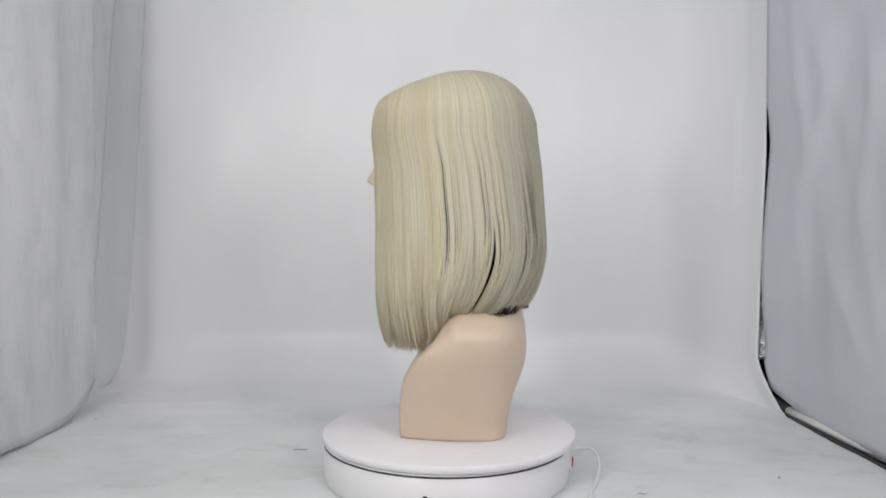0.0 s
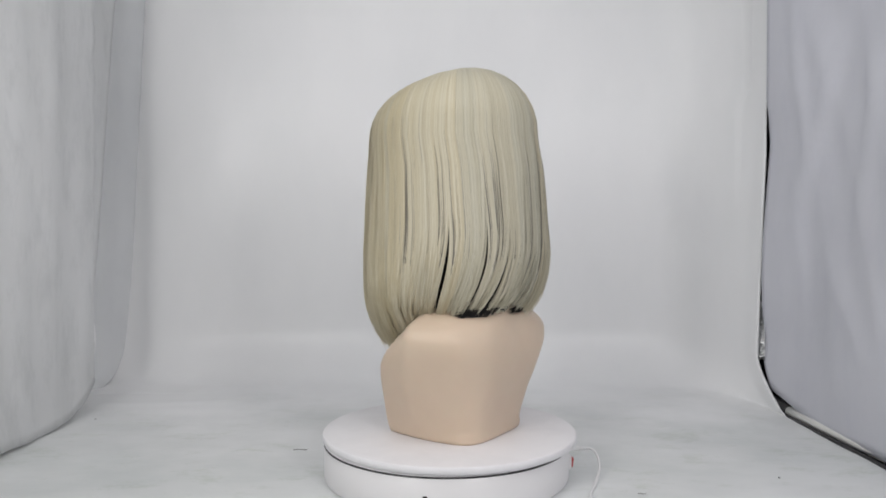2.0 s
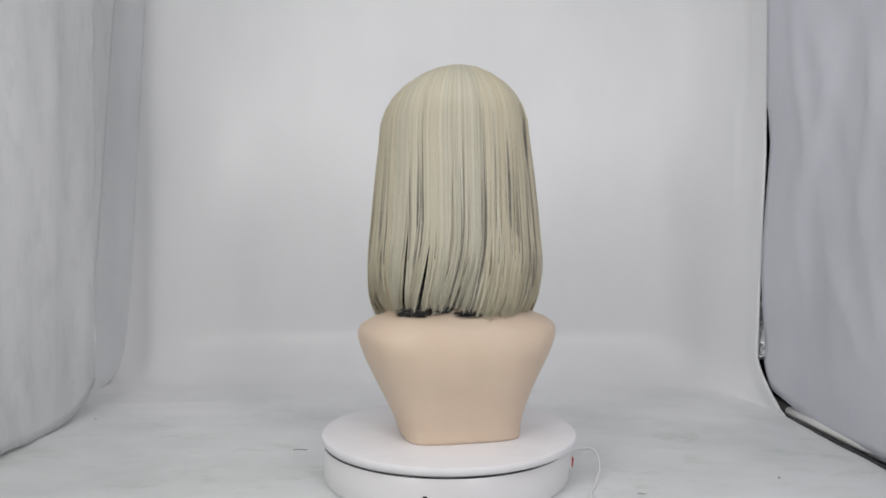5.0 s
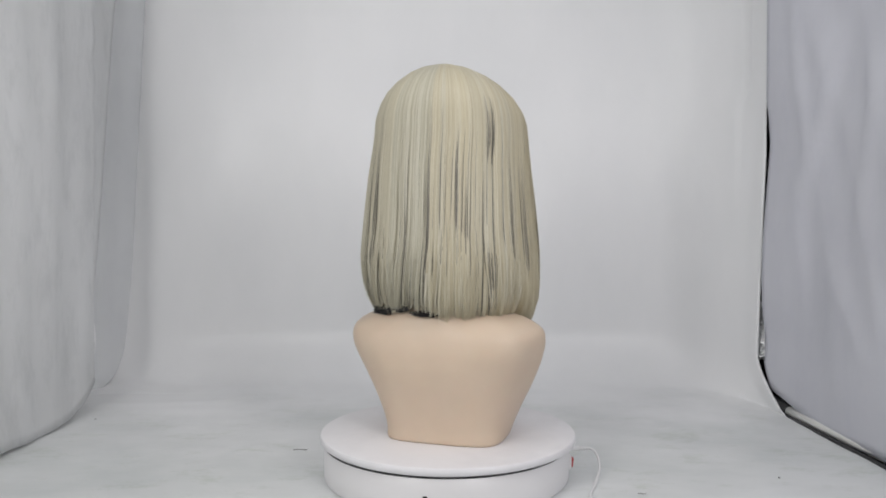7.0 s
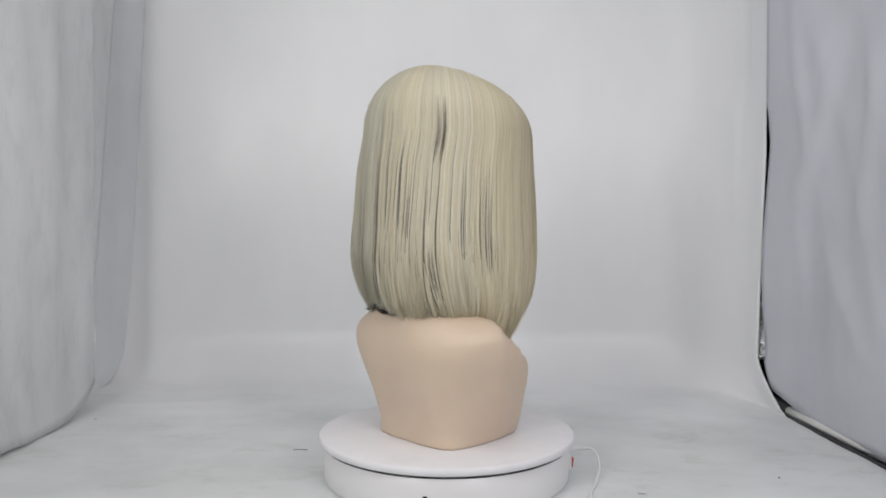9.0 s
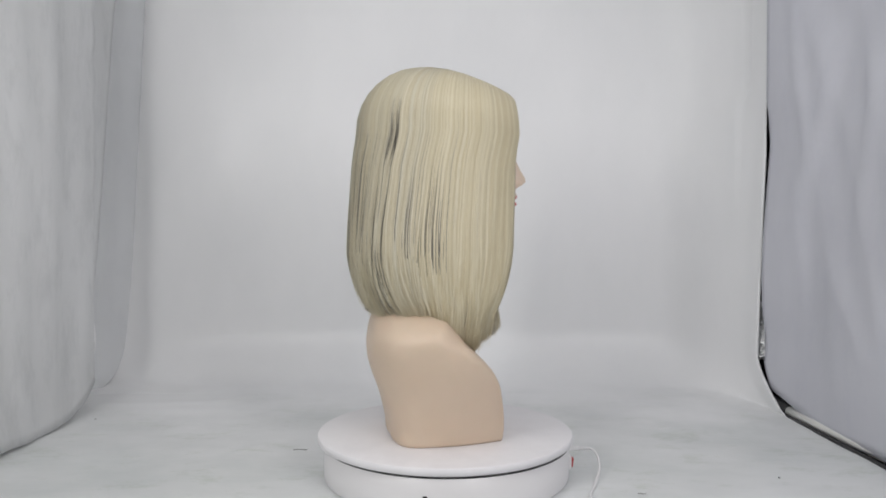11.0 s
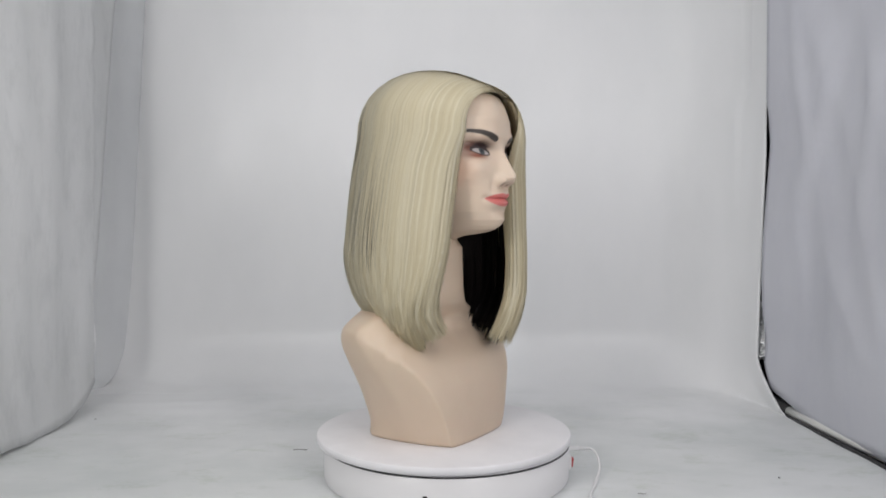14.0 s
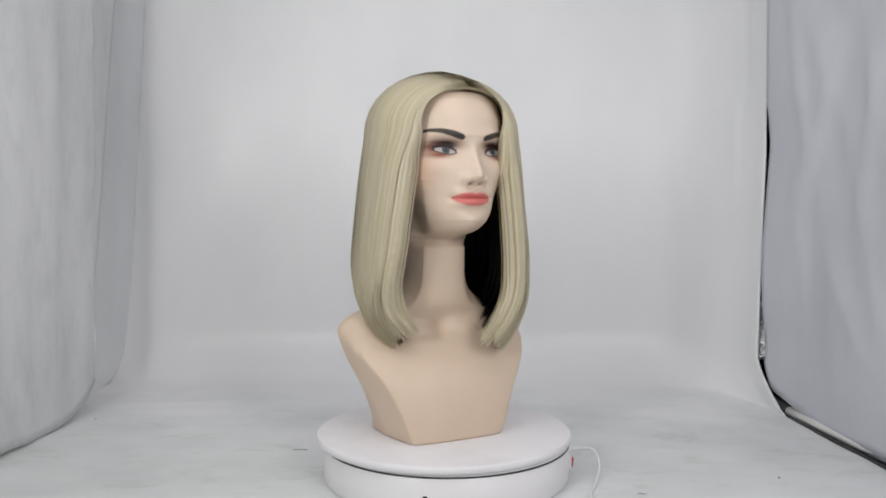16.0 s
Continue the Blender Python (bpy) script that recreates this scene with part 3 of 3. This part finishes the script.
# ---- wig ----
def opening(z, side=1):
    """Half angle of the wig's face opening, a little narrower on the bust's left."""
    return np.radians((-6.0 if side > 0 else 6.0) + np.interp(z, [0.17, 0.25, 0.33, 0.40, 0.44, 0.47, 0.485, 0.495], [53, 53, 51, 46, 38, 30, 19, 8]))


def wall_point(z, ph, grow=0.0):
    """Point of the hanging hair at height z and angle ph (0 in front, to pi behind)."""
    a, bf, bb = table(z, [(0.17, 0.105, 0.105, 0.112), (0.20, 0.108, 0.108, 0.120), (0.235, 0.1110, 0.110, 0.128), (0.29, 0.1105, 0.110, 0.130), (0.33, 0.1070, 0.110, 0.128),
                          (0.40, 0.1000, 0.112, 0.124), (0.44, 0.0960, 0.111, 0.118), (0.465, 0.0905, 0.106, 0.112)])
    b = np.where(np.cos(ph) > 0, bf, bb)
    n = np.where(np.cos(ph) > 0, np.interp(z, [0.30, 0.46], [2.3, 2.05]), np.interp(z, [0.30, 0.46], [2.4, 2.05]))
    r = (np.abs(np.sin(ph) / a) ** n + np.abs(np.cos(ph) / b) ** n) ** (-1 / n) + grow
    return r * np.sin(ph), -r * np.cos(ph)


DOME = 0.440


def hem(q, side):
    """Height of the blonde hem: lowest on the front locks, shorter behind."""
    if side > 0:
        return np.interp(q, [0, 0.08, 0.18, 0.30, 0.42, 0.55, 0.75, 1.0], [0.182, 0.175, 0.176, 0.186, 0.203, 0.218, 0.2290, 0.2310])
    return np.interp(q, [0, 0.08, 0.18, 0.30, 0.42, 0.55, 0.75, 1.0], [0.190, 0.182, 0.175, 0.174, 0.194, 0.211, 0.2205, 0.2270])


PARTINGS = [  # side, place round the head, half width, top, strength
    (1, 0.585, 0.020, 0.345, 1.0), (1, 0.735, 0.017, 0.375, 1.0), (1, 0.835, 0.024, 0.33, 0.8), (1, 0.50, 0.009, 0.30, 0.8), (1, 0.66, 0.008, 0.31, 0.8), (1, 0.92, 0.012, 0.40, 0.7),
    (-1, 0.72, 0.018, 0.285, 1.0), (-1, 0.84, 0.010, 0.42, 0.7), (-1, 0.94, 0.012, 0.30, 0.8), (-1, 0.40, 0.005, 0.33, 0.5)]
PARTINGS += [(int(r[0]), r[1], r[2], r[3], r[4]) for r in [(random.choice((1, -1)), random.uniform(0.35, 1.0) ** 0.8, random.uniform(0.003, 0.008), random.uniform(0.30, 0.46), random.uniform(0.6, 1.0)) for _ in range(34)]]


def strand(q, side, length, lift, wave, n=26, sway=0.0, bend=1.0):
    """Points of one hair from the parting over the crown and down, as an n x 3 array, and its outward directions."""
    q = float(np.clip(q, 0.0, 1.0))
    yr = -0.083 + 0.114 * min(1.0, q * 1.25) ** 0.75
    zt = np.interp(yr, [-0.088, -0.083, -0.075, -0.063, -0.043, -0.023, -0.003, 0.017, 0.045], [0.489, 0.4965, 0.5025, 0.5085, 0.5175, 0.5250, 0.5305, 0.5330, 0.532]) - 0.001
    nd = 9
    ph0 = opening(DOME, side) + (math.pi - opening(DOME, side)) * q
    cx, cy = wall_point(DOME, ph0)
    k = np.linspace(0.0, 1.0, nd) * math.pi / 2
    edge = math.exp(-(q / 0.15) ** 2)              # the hairline runs straighter from the parting to the temple
    line = np.linspace(0.0, 1.0, nd)
    go = np.sin(k) * (1 - edge) + (1 - (1 - line) ** 1.7) * edge
    dx = cx * go
    dy = yr + (cy - yr) * go
    dz = DOME + (zt - DOME) * (np.maximum(np.cos(k), 0.0) ** 0.86 * (1 - edge) + (1 - line ** 1.9) * edge)
    up = np.stack([np.sin(k) * math.sin(ph0), -np.sin(k) * math.cos(ph0), np.cos(k)], 1)
    end = hem(q, side) + length
    z = DOME - (DOME - end) * np.linspace(0, 1, n - nd + 1)[1:] ** 0.97
    low = np.clip((0.335 - z) / 0.115, 0, 1)
    sweep = -0.095 * np.interp(q, [0.25, 0.45, 1.0], [0, 1, 1]) if side > 0 else -0.062 * np.interp(q, [0.3, 0.5, 0.7, 0.9, 1.0], [0, 1, 0.9, -0.4, -1.3])
    if side < 0:
        sweep += 0.42 * max(0.0, 0.24 - q)
    qq = np.full_like(z, q) + sway * np.clip((0.36 - z) / 0.16, 0, 1) ** 2 + sweep * low ** 2.2
    for s, c, w, top, strong in PARTINGS:
        if s == side:
            f = np.clip((top - z) / (top - 0.22), 0, 1) ** 0.8 * strong
            d = q - c
            qq = qq + np.sign(d) * w * f * np.exp(-(d / (2.2 * w)) ** 2)
    ph = opening(z, side) + (math.pi - opening(z, side)) * np.clip(qq, 0, 1.1)
    tip = np.clip((0.082 - (z - end)) / 0.082, 0, 1)
    curl = (0.032 - 0.011 * min(1.0, max(0.0, (q - 0.45) / 0.25))) * bend * tip ** 2.3
    x, y = wall_point(z, ph, wave * np.sin(z * 38 + q * 60) * 0.5)
    inward = np.clip((q - 0.08) / 0.30, 0, 1)
    x, y = x - curl * np.sin(ph) ** inward, y + curl * np.cos(ph) * inward
    out = np.stack([np.sin(ph), -np.cos(ph), 0.0 * ph], 1)
    p = np.concatenate([np.stack([dx, dy, dz], 1), np.stack([x, y, z], 1)])
    o = np.concatenate([up, out])
    p = p + o * (lift * np.concatenate([np.linspace(0.0, 1, nd) ** 1.5, np.ones(n - nd)]))[:, None]
    p[:, 0] = p[:, 0] * side + MID
    o[:, 0] *= side
    return p, o


def ribbon(p, o, width, crown, taper=0.25, head=0.85):
    """Vertices and faces of a hair ribbon with a raised middle, along p with outward directions o."""
    d = np.gradient(p, axis=0)
    d /= np.linalg.norm(d, axis=1)[:, None]
    w = np.cross(d, o)
    w /= np.linalg.norm(w, axis=1)[:, None] + 1e-9
    n = len(p)
    s = np.linspace(0, 1, n)
    half = (0.5 * width * np.clip(head + s * 2.0, 0, 1) * np.clip((1 - s) / 0.10, taper, 1))[:, None]
    rows = np.stack([p - w * half, p + o * crown, p + w * half], 1).reshape(-1, 3)
    return rows, grid_faces(n, 3)


def rolled(p, o, side, turn, radius):
    """Moves a hair of the front edge round a roll, so that the edge is as thick as a finger."""
    n = len(p)
    flat = o.copy()
    flat[:, 2] = 0
    flat /= np.linalg.norm(flat, axis=1)[:, None] + 1e-9
    ahead = np.stack([flat[:, 1] * side, -flat[:, 0] * side, 0 * flat[:, 0]], 1)
    grow = np.clip((np.arange(n) - 2) / 9.0, 0.0, 1.0)[:, None]
    c, d = np.cos(turn * grow), np.sin(turn * grow)
    return p + radius * grow * (o * (c - 1) + ahead * d), o * c + ahead * d


def bundle(name, pieces, mat, parent, label=""):
    verts, faces, base = [], [], 0
    for v, f in pieces:
        verts.append(v)
        faces += [tuple(i + base for i in q) for q in f]
        base += len(v)
    return mesh_object(name, np.concatenate(verts).tolist(), faces, mat, parent, label)


def wig():
    rng = np.random.default_rng(7)
    thing = new("wig")
    tagged(thing, "straight pale blonde bob wig with black underlayer on the mannequin", "wig")
    # black underlayer: a closed inner shell and its ragged tips
    for side in (1, -1):
        cols = [strand(q, side, 0.010 + 0.004 * math.sin(q * 40), -0.0075, 0.0, 30) for q in np.linspace(0.10, 1.0, 90)]
        v = np.concatenate([c[0][10:] for c in cols])
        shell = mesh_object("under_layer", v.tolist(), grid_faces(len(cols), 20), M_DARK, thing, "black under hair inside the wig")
        shell.modifiers.new("thickness", "SOLIDIFY").thickness = 0.003 * side
    for side in (1, -1):
        pieces = []
        for _ in range(420):
            q = rng.uniform(0.09, 1.0)
            p, o = strand(q, side, rng.normal(0.008, 0.006), -0.008 - rng.uniform(0, 0.012), 0.0008, 24, rng.normal(0, 0.01))
            pieces.append(ribbon(p[12:], o[12:], rng.uniform(0.002, 0.004), 0.0006, 0.1, 1.0))
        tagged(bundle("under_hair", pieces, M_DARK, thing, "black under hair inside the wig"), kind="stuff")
    # black tufts below the blonde hem behind
    for side, c, w, drop in ((1, 0.80, 0.05, 0.024), (1, 0.84, 0.04, 0.022), (1, 0.97, 0.025, 0.013), (-1, 0.93, 0.03, 0.010), (1, 0.0, 0.05, 0.022), (-1, 0.0, 0.05, 0.022)):
        pieces = []
        for _ in range(60):
            if c:
                p, o = strand(rng.normal(c, w * 0.5), side, 0.0, -0.003 - rng.uniform(0, 0.004), 0.0006, 24, rng.normal(0, 0.012))
                fall, flare = drop * rng.uniform(0.2, 1.0), rng.uniform(0.001, 0.007)
                along = np.array((o[-1][1], -o[-1][0], 0.0)) * side * (1 if side > 0 else -1)
                slide = rng.uniform(0.006, 0.022)
                tail = [p[-1] + o[-1] * flare * f + along * slide * f ** 1.5 + np.array((0, 0, -0.55 * fall * math.sin(1.9 * f))) for f in (0.3, 0.65, 1.0)]
                p, o = np.concatenate([p[20:], tail]), np.concatenate([o[20:], o[-3:]])
                pieces.append(ribbon(p, o, rng.uniform(0.0015, 0.003), 0.0005, 0.1, 1.0))
            else:
                p, o = strand(abs(rng.normal(0.03, 0.03)), side, rng.uniform(0.0, drop), -0.003 - rng.uniform(0, 0.006), 0.0006, 24, rng.normal(0, 0.012))
                pieces.append(ribbon(p[10:], o[10:], rng.uniform(0.0015, 0.003), 0.0005, 0.1, 1.0))
        tagged(bundle("tuft", pieces, M_DARK, thing, "black hair tuft below the hem"), kind="stuff")
    # blonde locks
    per = 34
    for side in (1, -1):
        for i in range(per):
            c = (i + 0.5) / per
            pieces = []
            sway = rng.normal(0, 0.012)
            rise = rng.normal(0, 0.0005)
            trim = rng.normal(0, 0.0025)
            for j in range(26):
                q = c + rng.uniform(-0.62, 0.62) / per
                if q < 0.002 or q > 1.0:
                    continue
                p, o = strand(q, side, trim + rng.normal(0, 0.0028), rise + rng.uniform(-0.0014, 0.0004), 0.0012, 26, sway + rng.normal(0, 0.004))
                pieces.append(ribbon(p, o, rng.uniform(0.0022, 0.0036), rng.uniform(0.0001, 0.0003)))
            for j in range(80):
                q = c + rng.uniform(-0.60, 0.60) / per
                if q < 0.002 or q > 1.0:
                    continue
                p, o = strand(q, side, trim + rng.normal(0, 0.004), rise + rng.uniform(-0.0006, 0.0010), 0.0012, 26, sway + rng.normal(0, 0.012))
                pieces.append(ribbon(p, o, rng.uniform(0.0005, 0.0013), 0.0002, 0.15, 0.6))
            if i < 3:
                for j in range(80):
                    q = max(0.0, c + rng.uniform(-0.5, 0.5) / per) * 0.8
                    p, o = strand(q, side, trim + rng.uniform(0, 0.012), 0.0, 0.0012, 26, sway)
                    p, o = rolled(p, o, side, rng.uniform(0.1, 2.7), rng.uniform(0.011, 0.016))
                    pieces.append(ribbon(p, o, rng.uniform(0.0015, 0.0035), 0.0003))
            tagged(bundle("lock", pieces, (M_BLONDE, M_MID, M_ASH)[int(np.digitize(c + rng.normal(0, 0.07), (0.34, 0.62) if side > 0 else (0.55, 0.92)))], thing), kind="stuff")
    # dark hairs that work through the blonde behind
    for side in (1, -1):
        pieces = []
        for _ in range(300):
            q = rng.uniform(0.22, 1.0) ** 0.75
            p, o = strand(q, side, rng.uniform(0.0, 0.02), rng.uniform(-0.0012, 0.0012), 0.0012, 26, rng.normal(0, 0.01))
            a, b = int(rng.integers(7, 14)), int(rng.integers(19, 27))
            pieces.append(ribbon(p[a:b], o[a:b], rng.uniform(0.0004, 0.0010), 0.0001, 0.1, 0.1))
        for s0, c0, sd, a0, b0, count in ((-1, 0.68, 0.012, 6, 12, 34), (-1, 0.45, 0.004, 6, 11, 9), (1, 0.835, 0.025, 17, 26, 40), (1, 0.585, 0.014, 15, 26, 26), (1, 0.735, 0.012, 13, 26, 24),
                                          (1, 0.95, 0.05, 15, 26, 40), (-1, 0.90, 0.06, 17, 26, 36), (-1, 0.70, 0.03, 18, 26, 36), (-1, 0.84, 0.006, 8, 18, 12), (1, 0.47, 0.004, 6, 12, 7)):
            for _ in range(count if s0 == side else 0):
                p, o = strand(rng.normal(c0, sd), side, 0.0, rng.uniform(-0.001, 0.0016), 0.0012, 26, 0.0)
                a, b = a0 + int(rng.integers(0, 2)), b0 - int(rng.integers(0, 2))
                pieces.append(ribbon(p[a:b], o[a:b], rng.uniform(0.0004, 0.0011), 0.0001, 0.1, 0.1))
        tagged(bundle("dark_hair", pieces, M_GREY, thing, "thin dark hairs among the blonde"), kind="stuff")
    # smooth crown: hair lying close to the parting
    for side in (1, -1):
        cols = [strand(q, side, 0.0, 0.0, 0.0, 30) for q in np.linspace(0.0, 1.0, 80)]
        for name, rows, high, low in (("crown", 8, -0.0006, -0.0030), ("cap", 12, -0.0022, -0.0045)):
            v = np.concatenate([c[0][:rows] + c[1][:rows] * np.linspace(high, low, rows)[:, None] for c in cols])
            mesh_object(name, v.tolist(), grid_faces(len(cols), rows), M_MID, thing, "smooth blonde crown beside the parting")
        # blonde hair turned in along the hairline, closing the gap to the forehead
        cols = [strand(q, side, 0.0, 0.0, 0.0, 30) for q in np.linspace(0.0, 0.09, 8)]
        v = np.concatenate([c[0][:15] - c[1][:15] * (0.014 * f * np.linspace(0.15, 1, 15))[:, None] for c, f in zip(cols, np.linspace(0.05, 1, 8))])
        mesh_object("hairline", v.tolist(), grid_faces(len(cols), 15), M_MID, thing, "blonde hair turned in along the hairline")
        # blonde inner side of the front hair, down to the jaw
        pieces = []
        for _ in range(150):
            p, o = strand(rng.uniform(0.0, 0.27), side, 0.0, -rng.uniform(0.009, 0.014), 0.0008, 26, 0.0)
            e = int(rng.integers(14, 19))
            pieces.append(ribbon(p[3:e], -o[3:e], rng.uniform(0.003, 0.006), 0.0003, 0.2, 0.6))
        tagged(bundle("inner_hair", pieces, M_BLONDE, thing, "blonde inner side of the front hair"), kind="stuff")
    return thing


def lint():
    """Two dark threads and two specks on the floor cloth."""
    for x, y, turn, long in ((-0.208, 0.094, 6, 0.020), (0.242, -0.089, -12, 0.010)):
        ob = part("lint_thread", tube([(-long / 2, 0, 0.0009), (-long / 5, 0.0012, 0.0012), (long / 5, -0.0004, 0.0011), (long / 2, 0.0010, 0.0009)], 0.0005, 6), M_GREY, None)
        ob.matrix_world = pose(x, y, 0.0012, 0, 0, turn)
        tagged(ob, "short dark thread lying on the white floor cloth", "thread", "lint on the floor cloth")
    for x, y, r in ((0.436, -0.027, 0.0012), (-0.590, 0.275, 0.0014)):
        bm = bmesh.new()
        bmesh.ops.create_icosphere(bm, subdivisions=2, radius=r)
        for v in bm.verts:
            v.co *= 1 + 0.3 * noise.noise(v.co * 900)
            v.co.z *= 0.6
        ob = part("dust_speck", bm, M_BLACK, None)
        ob.matrix_world = pose(x, y, 0.0014)
        tagged(ob, "tiny dark speck of dust on the floor cloth", "speck", "lint on the floor cloth")


lint()
backdrop()
floor_sheet()
left_curtain()
corner_drape()
right_curtain()
tent_shell()
frame_pole()
room()
turntable()
power_cable()
PLATTER = platter()
BUST = mannequin_bust()
WIG = wig()


def motions():
    for thing in (PLATTER, BUST, WIG):
        walk(thing, [(float(t), pose(AXIS.x, AXIS.y, 0, 0, 0, 265 - SPIN * t)) for t in range(17)])


motions()
